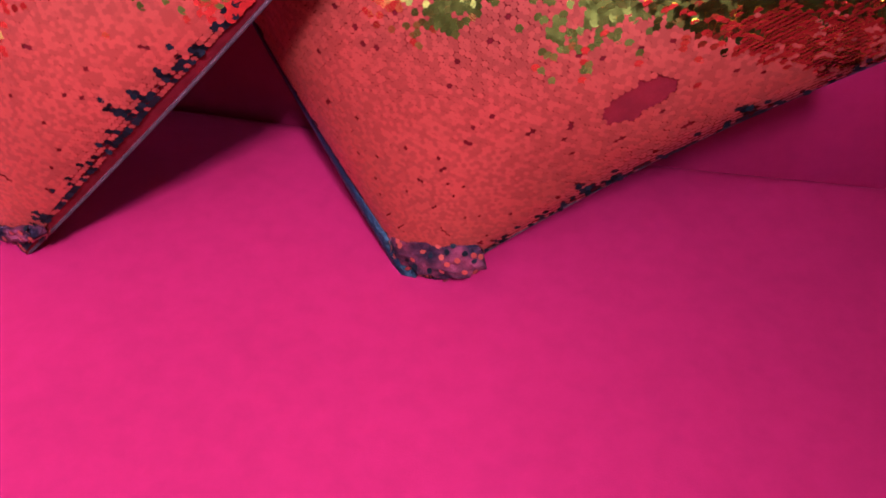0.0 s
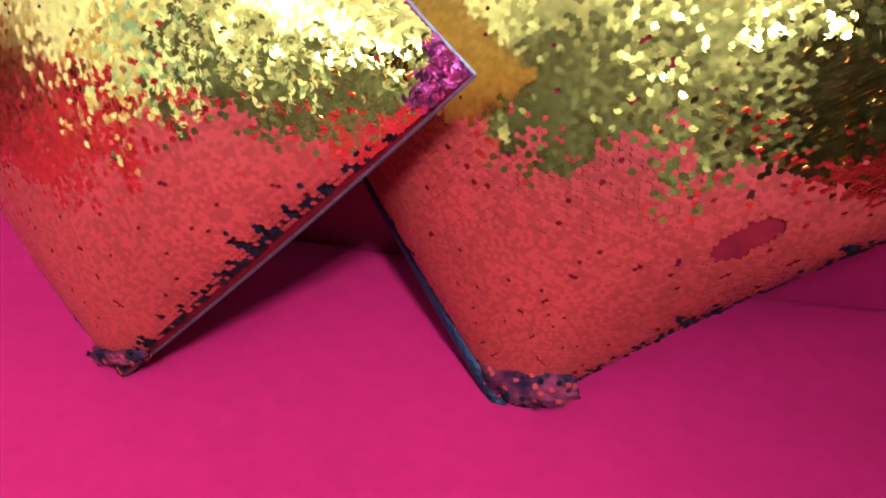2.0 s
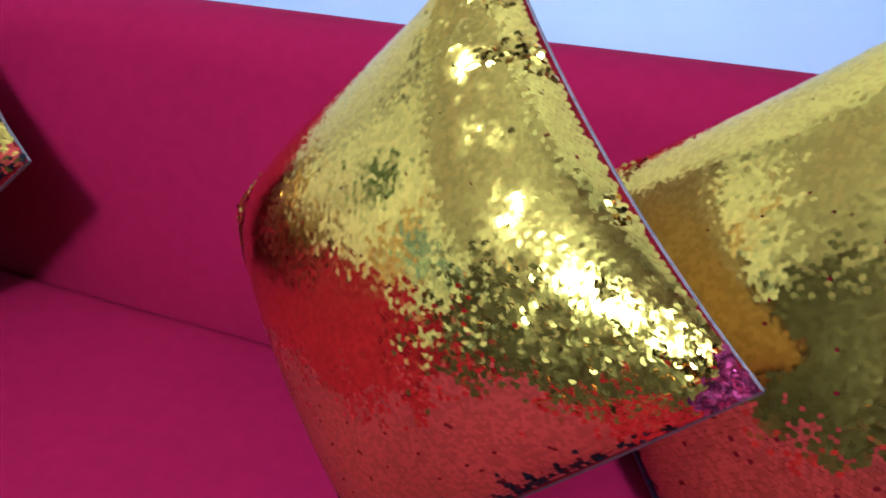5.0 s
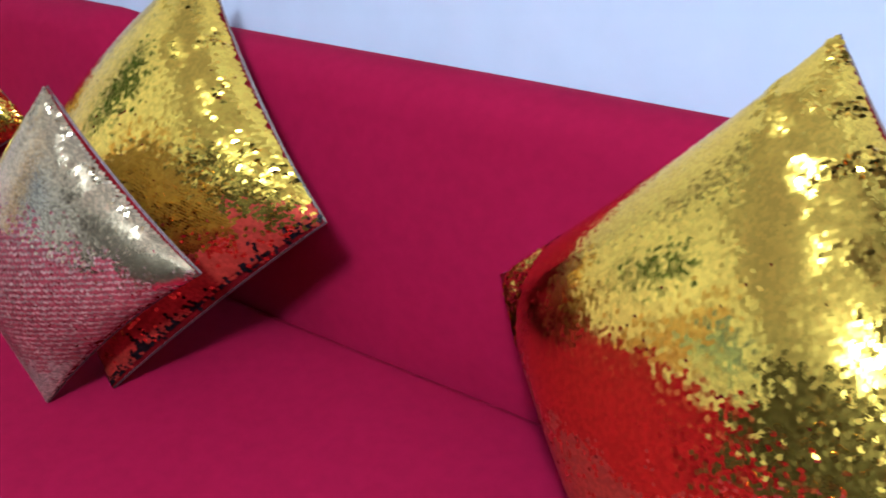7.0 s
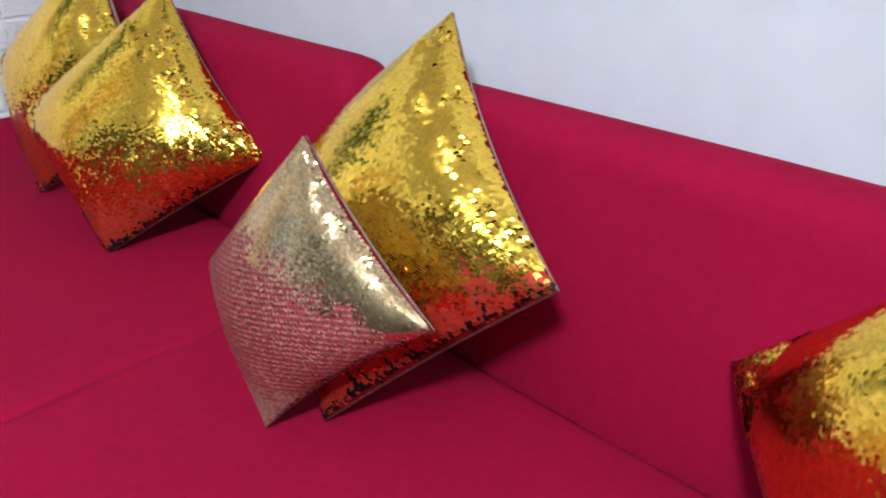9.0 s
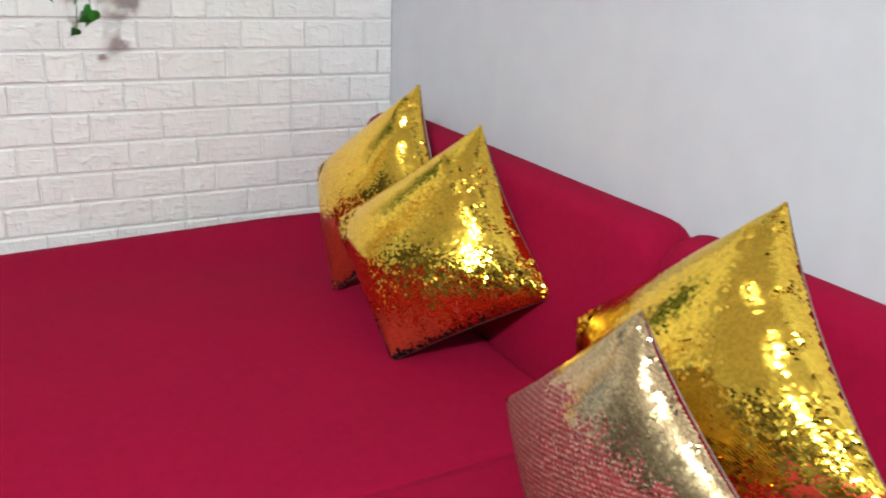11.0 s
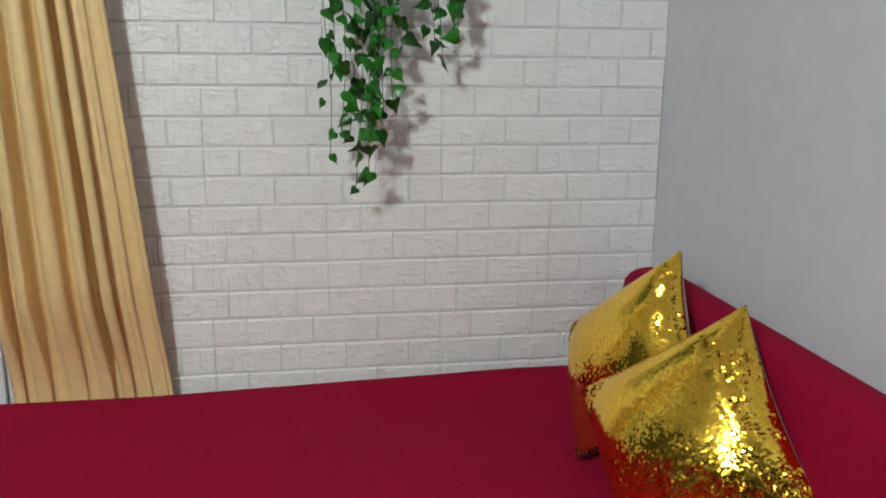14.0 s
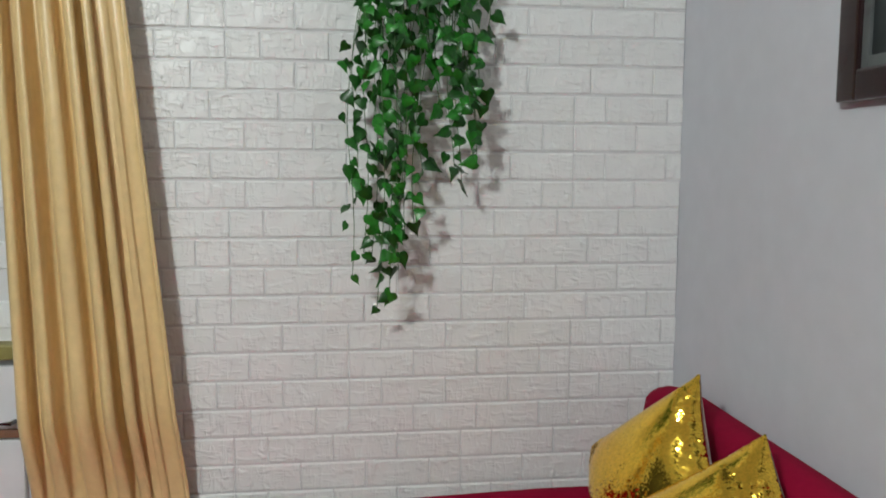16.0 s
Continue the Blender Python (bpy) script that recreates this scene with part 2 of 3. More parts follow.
def back_block(name, x0, x1, foot_y, top_y, ztop, left_round, right_round):
    """A leaning back pad, swept along x: rounded top, softly bulging face, rounded ends."""
    prof = []
    z0 = SZ - 0.06
    for i in range(9):
        t = i / 8
        prof.append((foot_y + (top_y - foot_y) * t - 0.018 * math.sin(math.pi * t), z0 + (ztop - 0.05 - z0) * t))
    depth = -0.012 - top_y
    for i in range(1, 9):
        a = math.pi * i / 8
        prof.append((top_y + depth * (1 - math.cos(a)) / 2, ztop - 0.05 + 0.05 * math.sin(a) ** 0.8))
    prof.append((-0.012, z0))
    n = 48
    bm = bmesh.new()
    rings = []
    for i in range(n + 1):
        s = i / n
        e = 0.5 - 0.5 * math.cos(math.pi * s)
        x = x0 + (x1 - x0) * e
        d = min((x - x0) / left_round, (x1 - x) / right_round)
        k = math.sqrt(max(0.0, 1 - max(0.0, 1 - d) ** 2))
        ring = []
        for (y, z) in prof:
            yy = -0.012 + (y + 0.012) * (0.72 + 0.28 * k)
            zz = z0 + (z - z0) * (0.84 + 0.16 * k)
            yy += noise.noise(Vector((x * 3, z * 4, 1.7))) * 0.004
            ring.append(bm.verts.new((x, yy, zz)))
        rings.append(ring)
    for a, b in zip(rings, rings[1:]):
        for k in range(len(prof)):
            j = (k + 1) % len(prof)
            bm.faces.new((a[k], a[j], b[j], b[k]))
    bm.faces.new(rings[0])
    bm.faces.new(rings[-1][::-1])
    bmesh.ops.recalc_face_normals(bm, faces=bm.faces)
    return part(name, bm, M_sofa, sofa, smooth=True)


SEAM = 1.27
back_block("back_cushion", 0.06, SEAM, -0.165, -0.13, 0.785, 0.20, 0.06)
back_block("back_cushion", SEAM + 0.002, 3.35, -0.165, -0.13, 0.786, 0.05, 0.08)


def seat_pad():
    """The L-shaped seat: one padded sheet with rounded rims."""
    x0, x1, xc, yb, yf, yc, z0 = 0.066, 3.35, 1.32, -0.10, -0.86, -1.95, 0.27
    bm = bmesh.new()
    step = 0.055
    r = 0.016

    def inside(x, y):
        """How far a place lies inside the rim of the L."""
        a = min(x - x0, x1 - x, yb - y, y - yf)
        b = min(x - x0, xc - x, yb - y, y - yc)
        return max(a, b)

    xs = sorted({x0, x0 + 0.004, x0 + 0.012, x0 + 0.035, x1, x1 - 0.03, xc, xc - 0.004, xc - 0.012, xc - 0.035, 1.243, 1.251, 1.255, 1.259, 1.267, *np.arange(x0 + 0.06, x1 - 0.05, step).tolist()})
    ys = sorted({yb, yb - 0.03, yf, yf + 0.004, yf + 0.012, yf + 0.035, yc, yc + 0.004, yc + 0.012, yc + 0.035, -0.145, -0.152, -0.160, -0.168, -0.176, -0.186, -0.198, *np.arange(yc + 0.06, yb - 0.04, step).tolist()})
    verts = {}

    def vert(x, y):
        if (x, y) not in verts:
            d = max(0.0, inside(x, y))
            drop = 0.0 if d > r else r - math.sqrt(max(0.0, r * r - (r - d) ** 2))
            wave = 0.005 * noise.noise(Vector((x * 2.2, y * 2.2, 4.0))) + 0.0012 * noise.noise(Vector((x * 9, y * 9, 1.0)))
            groove = 0.007 * math.exp(-((x - 1.255) / 0.006) ** 2) + 0.016 * math.exp(-((y + 0.163) / 0.016) ** 2)
            verts[x, y] = bm.verts.new((x, y, SZ - drop - groove + (0.016 + 0.030 * min(1.0, max(0.0, (y + 1.35) / 0.95))) * math.exp(-((x - x0) / 0.12) ** 2) + wave * min(1.0, d / 0.1)))
        return verts[x, y]

    for xa, xb in zip(xs, xs[1:]):
        for ya, yb2 in zip(ys, ys[1:]):
            if inside((xa + xb) / 2, (ya + yb2) / 2) > 0:
                bm.faces.new((vert(xa, ya), vert(xb, ya), vert(xb, yb2), vert(xa, yb2)))
    rim = [e for e in bm.edges if len(e.link_faces) == 1]
    ret = bmesh.ops.extrude_edge_only(bm, edges=rim)
    for v in ret["geom"]:
        if isinstance(v, bmesh.types.BMVert):
            v.co.z = z0
    bmesh.ops.recalc_face_normals(bm, faces=bm.faces)
    return part("seat_cushion", bm, M_sofa, sofa, smooth=True)


seat_pad()
box("seat_base", (0.075, 3.33, -0.83, -0.02, 0.09, 0.272), M_sofa, sofa, bevel=0.01)
box("chaise_base", (0.075, 1.28, -1.92, -0.831, 0.09, 0.272), M_sofa, sofa, bevel=0.01)
for fx, fy in ((0.1, -1.85), (1.2, -1.85), (1.2, -0.9), (3.25, -0.75), (3.25, -0.1), (0.1, -0.1)):
    box("leg", (fx - 0.025, fx + 0.025, fy - 0.025, fy + 0.025, 0.0, 0.092), M_foot, sofa, bevel=0.004)


# ---- sequin cushions ----
def pillow_surface(u, v, hx, hy, bulge, seed, skew=None, draw=(0.075, 0.025)):
    """A point of the cushion's face; u and v run from -1 to 1 and the sides draw in between the corners."""
    dx = np.where(u > 0, draw[0], draw[1])
    dy = np.where(v > 0, draw[0], draw[-1])
    x = hx * u * (1 - dx * (1 - v * v) * abs(u) ** 1.5)
    y = hy * v * (1 - dy * (1 - u * u) * abs(v) ** 1.5)
    h = np.maximum((1 - u * u) * (1 - v * v), 0.0)
    z = bulge * h ** 0.56
    z = z + bulge * 0.09 * np.sin(3.1 * u + seed) * np.cos(2.7 * v + 1.3 * seed) * h ** 0.5
    p = np.stack([x, y, z], -1)
    if skew is not None:
        for (su, sv), d in zip(((-1, -1), (1, -1), (1, 1), (-1, 1)), skew):
            p = p + ((1 + su * u) * (1 + sv * v) / 4)[..., None] * np.array(d)
    return p


def grid_mesh(bm, hx, hy, bulge, seed, skew, draw, n=26):
    s = np.sin(np.linspace(-math.pi / 2, math.pi / 2, n + 1))
    u, v = np.meshgrid(s, s, indexing="ij")
    p = pillow_surface(u, v, hx, hy, bulge, seed, skew, draw)
    vs = [[bm.verts.new(p[i, j]) for j in range(n + 1)] for i in range(n + 1)]
    for i in range(n):
        for j in range(n):
            q = (vs[i][j], vs[i + 1][j], vs[i + 1][j + 1], vs[i][j + 1])
            bm.faces.new(q if bulge > 0 else q[::-1])


SIDES = 8


def sequins(name, keep, p, nrm, tx, ty, radius, tilt, roll, material, parent, label):
    """One joined sheet of small overlapping discs, each with its own tilt."""
    p, nrm, tx, ty, tilt, roll = p[keep], nrm[keep], tx[keep], ty[keep], tilt[keep], roll[keep]
    count = len(p)
    if not count:
        return
    ty2 = ty * np.cos(tilt)[:, None] + nrm * np.sin(tilt)[:, None]
    n2 = np.cross(tx, ty2)
    tx2 = tx * np.cos(roll)[:, None] + n2 * np.sin(roll)[:, None]
    ang = np.arange(SIDES) * math.tau / SIDES
    ring = p[:, None] + radius * (np.cos(ang)[None, :, None] * tx2[:, None] + np.sin(ang)[None, :, None] * ty2[:, None])
    me = bpy.data.meshes.new(name)
    me.vertices.add(count * SIDES)
    me.loops.add(count * SIDES)
    me.polygons.add(count)
    me.vertices.foreach_set("co", ring.reshape(-1))
    me.loops.foreach_set("vertex_index", np.arange(count * SIDES))
    me.polygons.foreach_set("loop_start", np.arange(count) * SIDES)
    me.update(calc_edges=True)
    me.validate()
    me.materials.append(material)
    ob = new(name, me)
    ob.parent = parent
    tagged(ob, label, kind="stuff")


def sequin_cushion(m, hx, hy, label, seed, edge, bulge=0.08, back=0.06, step=0.0045, top=None, low=None, rough=0.030,
                   spread=0.34, black=1.0, row_tilt=0.04, lean=0.02, messy=1.0, skew=None, centre=0.28, draw=(0.075, 0.025), bare=None, ear=None, pink=False, ridge=(0.4, 0.0, 0.55), turn=(0.25, 0.05), side=-0.1, blob=0.085, seam_dark=False, stripe=None):
    """edge(u, v, n): above 0 the top colour shows, below it the other side of the sequins."""
    rng = np.random.default_rng(seed)
    top, low = top or M_gold, low or M_red
    c = tagged(new("cushion"), label, "cushion", "sequin cushions on the sofa")
    c.matrix_world = m
    bm = bmesh.new()
    grid_mesh(bm, hx, hy, bulge, seed, skew, draw)
    part("front_panel", bm, M_backing, c, "dark red cloth under the sequins", smooth=True)
    bm = bmesh.new()
    grid_mesh(bm, hx, hy, -back, seed + 2, skew, draw)
    part("back_panel", bm, M_satin, c, "plain cream satin back", smooth=True)
    s17 = np.linspace(-1, 1, 17)

    def seam(name, way, material, radius, text):
        b2 = bmesh.new()
        q = [pillow_surface(np.float64(a), np.float64(b), hx, hy, 0.0, seed, skew, draw) for a, b in way]
        tube(b2, [Vector(x) + Vector((0, 0, 0.005 if radius > 0.005 else -0.002)) for x in q], radius, 6)
        part(name, b2, material, c, text, smooth=True)

    seam("lower_piping", [(t, -1) for t in s17], M_rosecord, 0.0015, "thin rose edge seam")
    seam("piping", [(1, t) for t in s17] + [(-t, 1) for t in s17[1:]], M_piping, 0.0012, "thin cream edge seam")
    seam("lower_seam", [(-1, -t) for t in s17], M_navy if seam_dark else M_backing, 0.0085 if seam_dark else 0.003, "dark lower seam")
    # rows of sequins, every other one shifted
    nu, nv = int(2.45 * hx / step), int(2.45 * hy / (step * 0.88))
    uu, vv = np.meshgrid((np.arange(nu) + 0.5) / nu * 2 - 1, (np.arange(nv) + 0.5) / nv * 2 - 1, indexing="ij")
    uu = uu + (np.arange(nv) % 2)[None, :] * (1.0 / nu)
    u = (uu + rng.normal(0, 0.10 / nu, uu.shape)).ravel()
    v = (vv + rng.normal(0, 0.10 / nv, vv.shape)).ravel()
    u = u + 0.30 * np.sin(math.pi * u) / math.pi
    v = v + 0.30 * np.sin(math.pi * v) / math.pi
    ok = (abs(u) < 0.994) & (abs(v) < 0.994)
    u, v = u[ok], v[ok]
    e = 1e-3
    p = pillow_surface(u, v, hx, hy, bulge, seed, skew, draw)
    du = pillow_surface(u + e, v, hx, hy, bulge, seed, skew, draw) - pillow_surface(u - e, v, hx, hy, bulge, seed, skew, draw)
    dv = pillow_surface(u, v + e, hx, hy, bulge, seed, skew, draw) - pillow_surface(u, v - e, hx, hy, bulge, seed, skew, draw)
    tx = du / np.linalg.norm(du, axis=1)[:, None]
    nrm = np.cross(du, dv)
    nrm /= np.linalg.norm(nrm, axis=1)[:, None]
    ty = np.cross(nrm, tx)
    clump = np.array([noise.noise(Vector((a * 5 + seed, b * 5, 0.3))) + 0.6 * noise.noise(Vector((a * 13, b * 13 + seed, 5.1))) + 0.35 * noise.noise(Vector((a * 34, b * 34 + seed, 2.1))) for a, b in zip(u, v)])
    f = edge(u, v, clump)
    zone = np.exp(-((f - centre) / spread) ** 2) * np.clip((u - v - side) / 0.5 + 0.4 * clump, 0, 1)
    brush = np.array([noise.noise(Vector((a * 6 + 2 * seed, b * 9, 7.7))) + 0.7 * noise.noise(Vector((a * 21, b * 26 + seed, 4.4))) for a, b in zip(u, v)])
    tilt = row_tilt + rng.normal(0, rough, len(u)) + zone * messy * (turn[0] + 0.15 * brush + rng.normal(0, 0.125, len(u)))
    roll = -lean + rng.normal(0, rough, len(u)) + zone * messy * (turn[1] + 0.15 * np.roll(brush, 7) + rng.normal(0, 0.125, len(u)))
    # the filling makes a blunt ridge along one side, where clumps of sequins hang outwards
    g = np.exp(-((u - ridge[2] - 0.25 * np.maximum(0, -v - 0.45) + 0.03 * np.sin(6 * v + seed)) / blob) ** 2) * np.clip(0.35 + 2.2 * clump, 0, 1)
    tilt = tilt * (1 - 0.8 * g) + g * (np.clip(ridge[0] + (ridge[3] if len(ridge) > 3 else 0.0) * (v + 0.43), -0.1, 0.58) + rng.normal(0, 0.05, len(u)))
    roll = roll * (1 - 0.8 * g) + g * (ridge[1] + rng.normal(0, 0.05, len(u)))
    # loose flakes past the ridge
    loose = (u > ridge[2] + 0.08) & (clump > 0.30)
    tilt = np.where(loose, tilt + rng.normal(0.1, 0.25, len(u)), tilt)
    roll = np.where(loose, roll + rng.normal(0, 0.25, len(u)), roll)
    # the pinched side corner is crumpled
    pinch = v - u > 1.45
    tilt = np.where(pinch, tilt + 0.5 * brush + rng.normal(0, 0.15, len(u)), tilt)
    roll = np.where(pinch, roll + 0.4 * clump + rng.normal(0, 0.15, len(u)), roll)
    shown = f + rng.normal(0, 0.07, len(u)) > 0
    rim_d = np.minimum(1 - abs(u), 1 - abs(v))
    speck = np.array([noise.noise(Vector((a * 26 + seed, b * 30, 9.9))) + 0.25 * noise.noise(Vector((a * 70, b * 70, seed))) for a, b in zip(u, v)])
    gone = (rng.random(len(u)) < 0.003) | (speck > np.where(f < 0, 0.60, 0.66))
    streak = np.array([noise.noise(Vector((a * 2.2 + seed, b * 16, 8.3))) for a, b in zip(u, v)])
    streak2 = np.array([noise.noise(Vector((a * 16 + seed, b * 2.2, 3.3))) for a, b in zip(u, v)])
    along = np.where(1 + v < 1 + u, streak2, streak)
    dark = (black > 0) & ~shown & (np.minimum(1 + u, 1 + v) + rng.normal(0, 0.016, len(u)) < black * (0.016 + 0.20 * np.maximum(along, 0) ** 1.8))
    lift = p + nrm * 0.0016
    tip = (u - v > 1.80 + 0.10 * clump) if pink else u > 2
    gone |= v - u > 1.86
    if bare:
        gone |= ((u - bare[0]) / bare[2]) ** 2 + ((v - bare[1]) / bare[3]) ** 2 + 0.5 * clump < 1
    if ear:
        b3 = bmesh.new()
        bmesh.ops.create_icosphere(b3, subdivisions=3, radius=1.0)
        for w in b3.verts:
            k = 1 + 0.35 * noise.noise(w.co * 2.3 + Vector((seed, 0, 0)))
            a, b = w.co.x * k * ear[0], w.co.y * k * ear[1]
            w.co = Vector((-hx + 0.020 + ear[3] + a * 0.87 + b * 0.5 + (skew[0][0] if skew else 0), -hy + 0.010 + ear[3] + b * 0.87 - a * 0.5 + (skew[0][1] if skew else 0), ear[2] + w.co.z * k * 0.009))
        b3.normal_update()
        pick = [w for w in b3.verts if rng.random() < 0.45]
        ep = np.array([w.co + w.normal * 0.0012 for w in pick])
        en = np.array([w.normal for w in pick])
        ex = np.cross(en, np.array((0.31, 0.52, 0.79)))
        ex /= np.linalg.norm(ex, axis=1)[:, None]
        ec = rng.random(len(ep))
        jit = rng.normal(0, 0.35, len(ep))
        sequins("corner_sequin_patch", ec < 0.62, ep, en, ex, np.cross(en, ex), step * 0.62, jit, jit[::-1], M_red, c, "red sequins on the folded corner")
        sequins("corner_dark_patch", ec >= 0.66, ep, en, ex, np.cross(en, ex), step * 0.62, jit, jit[::-1], M_black, c, "dark sequins on the folded corner")
        part("corner_ear", b3, M_ear, c, "folded sequin corner", smooth=False)
    if stripe:
        # pale threads between the rows run slantwise, and the bottom corner keeps its pale side
        phase = (p[:, 0] * stripe[0] + p[:, 1] * stripe[1]) / stripe[2]
        pale = ~shown & ((phase % 1.0 < 0.32) | (u + v + 0.3 * clump < -1.45) | (speck > 0.42))
        sequins("pale_thread_layer", pale & ~gone, lift, nrm, tx, ty, step * 0.62, rng.normal(0.1, 0.10, len(u)), rng.normal(0, 0.10, len(u)), M_thread, c, "pale beige rows between the rose sequins")
        gone = gone | pale
    sequins("upper_sequin_layer", shown & ~gone & ~tip, lift, nrm, tx, ty, step * 0.76, tilt, roll, top, c, "glittering upper sequins")
    sequins("lower_sequin_layer", ~shown & ~gone & ~dark & ~tip, lift, nrm, tx, ty, step * 0.57, np.where(zone > 0.5, tilt * 0.35, 0.6 * row_tilt + 0.05 + 0.2 * (tilt - row_tilt)), (roll + lean) * 0.5 * (zone < 0.5), low, c, "red reverse side of the sequins")
    sequins("dark_sequin_layer", ~shown & dark & ~tip, lift, nrm, tx, ty, step * 0.70, tilt + rng.normal(0, 0.3, len(u)), roll, M_black, c, "dark sequins along the lower seam")
    sequins("corner_sequin_layer", tip, lift, nrm, tx, ty, step * 0.8, tilt + rng.normal(0, 0.5, len(u)), roll + rng.normal(0, 0.4, len(u)), M_pink, c, "pink sequins at the corner tip")
    return c


# u runs from the bottom corner towards the right one, v from the bottom towards the left one
BESIDE = "gold and red sequin cushion against the sofa back"
sequin_cushion(pose(2.2105, -0.2883, 0.6708, 51.9, -48.8, 3.3), 0.191, 0.188, BESIDE + ", red below", 3,
               lambda u, v, n: u + v + 0.32 + 0.5 * np.maximum(0, 1 - (((u - v) / 2 + 0.15) / 0.65) ** 2) + 0.22 * n,
               skew=((0.012, 0.013, -0.006), (0.006, -0.013, 0.006), (-0.006, -0.005, -0.006), (-0.012, 0.005, 0.006)), bulge=0.085, draw=(0.075, -0.015), black=0.8, ear=(0.031, 0.009, 0.004, 0.0), pink=True, step=0.0037, messy=0.9, turn=(-0.02, 0.02), side=0.0, ridge=(0.19, -0.10, 0.74, 0.5), blob=0.085)
sequin_cushion(pose(2.515, -0.352, 0.445, 62.6, -37.7, -1.0) @ Matrix.Translation((0.180, 0.19, 0)), 0.200, 0.195, BESIDE + ", bare patch", 7,
               lambda u, v, n: u + v + 0.48 - 0.12 * np.maximum(0, u - v) + 0.25 * n, bulge=0.095, draw=(0.06, -0.01, 0.06), skew=((-0.005, -0.005, 0), (0, 0.015, 0), (0, 0, 0), (-0.035, 0, 0)), bare=(0.10, -0.76, 0.11, 0.045), black=0.8, ear=(0.036, 0.018, 0.016, 0.014), step=0.0037, messy=1.0, turn=(0.06, 0.04), side=-0.15, ridge=(0.2, 0.05, 0.55), blob=0.2, seam_dark=True)
sequin_cushion(pose(1.5252, -0.2670, 0.6678, 45.7, -44.5, 22.4), 0.194, 0.210, BESIDE + ", mostly gold", 12,
               lambda u, v, n: v + 0.80 + 0.15 * u + 0.2 * n,
               skew=((0.015, 0.014, 0.0), (0.015, -0.014, 0.0), (-0.015, -0.013, 0.0), (-0.015, 0.013, 0.0)), bulge=0.085, turn=(0.22, 0.10), side=-0.2, ridge=(0.47, -0.05, 0.77, 0.2), blob=0.065)
sequin_cushion(pose(1.5355, -0.4223, 0.6273, 72.4, -49.1, 10.4), 0.165, 0.124, "smaller rose and champagne sequin cushion balanced on a corner", 15,
               lambda u, v, n: u - 0.43 + 0.43 * v + 0.20 * n, top=M_champagne, low=M_rose, black=0.0, row_tilt=-0.05, lean=0.1, messy=0.0, step=0.0030, stripe=(0.57, 0.82, 0.0062), ridge=(0.27, -0.10, 0.87, 0.1), blob=0.07, spread=0.02, centre=0.05, bulge=0.055, back=0.03, draw=(0.05, 0.09),
               skew=((0.005, 0.021, 0.006), (0.02, -0.021, -0.006), (-0.02, -0.013, 0.006), (-0.005, 0.013, -0.006)))
sequin_cushion(pose(0.5120, -0.2640, 0.6675, 56.3, -39.5, 33.8), 0.185, 0.175, BESIDE + ", by bricks", 21,
               lambda u, v, n: u + v + 0.75 + 0.25 * n, black=0.3, turn=(0.25, 0.15), side=-0.6, ridge=(0.30, 0.05, 0.81, 0.3), blob=0.07, ear=(0.022, 0.010, 0.004, 0.0), rough=0.028)
# black=1.2 widens the dark sequins here, painting in the shade of the underside
sequin_cushion(pose(0.8195, -0.2685, 0.6260, 47.7, -36.1, 52.7), 0.183, 0.193, BESIDE + ", red strip below", 26,
               lambda u, v, n: v + 0.92 + 0.45 * u + 0.2 * n, centre=0.38, spread=0.40, bulge=0.09, back=0.035, black=1.2, rough=0.028, turn=(0.12, 0.08), side=-0.9, ridge=(0.18, 0.14, 0.59, 0.35),
               skew=((0.029, 0.012, 0.02), (-0.005, -0.012, -0.02), (0.005, -0.011, 0.02), (-0.029, 0.011, -0.02)))


# ---- curtain ----
curtain = tagged(new("curtain"), "long gold satin curtain hanging in deep folds before the brick wall", "curtain")


def curtain_sheet(name, y_left, y_right, lean_left, lean, folds, depth, x_mid, z0, z1, phase):
    bm = bmesh.new()
    nz, ns = 40, folds * 14
    cols = []
    for i in range(nz + 1):
        t = i / nz
        z = z1 + (z0 - z1) * t
        row = []
        for j in range(ns + 1):
            s = j / ns
            wob = 0.25 * math.sin(2.3 * t + 5 * s + phase) + 0.2 * noise.noise(Vector((s * 5, t * 1.2, phase)))
            a = math.tau * folds * (s + 0.05 * math.sin(6 * s + phase)) + wob + phase
            y = y_left + lean_left * t + (y_right + lean * t - y_left - lean_left * t) * s + 0.009 * math.sin(2 * a) * (0.6 + 0.4 * t)
            sharp = 1.9 * abs(math.sin(a / 2)) ** 0.75 - 1.0 + 0.15 * math.sin(2 * a + 0.7)
            x = x_mid + depth * (0.75 + 0.45 * noise.noise(Vector((s * 7, 0.4, phase)))) * sharp * (0.8 + 0.3 * t)
            x += 0.004 * noise.noise(Vector((s * 20, z * 5, phase)))
            # tucked in behind the sofa towards the floor
            x = 0.036 + (x - 0.036) * min(1.0, max(0.28, (z - 0.42) / 0.30))
            row.append(bm.verts.new((max(x, 0.014), y, z)))
        cols.append(row)
    for a, b in zip(cols, cols[1:]):
        for j in range(ns):
            bm.faces.new((a[j], b[j], b[j + 1], a[j + 1]))
    ob = part(name, bm, M_curtain, curtain, smooth=True)
    s = ob.modifiers.new("thickness", "SOLIDIFY")
    s.thickness = 0.0018
    return ob


curtain_sheet("drape", -1.71, -1.53, 0.03, 0.18, 5, 0.048, 0.102, 0.06, 2.42, 0.4)
curtain_sheet("drape_edge", -1.55, -1.475, 0.18, 0.215, 1, 0.012, 0.090, 0.06, 2.42, 2.2)
bm = bmesh.new()
tube(bm, [Vector((0.125, y, 2.44)) for y in (-2.95, -2.4, -1.8, -1.3)], 0.012, 10)
part("rod", bm, M_brown, curtain, smooth=True)

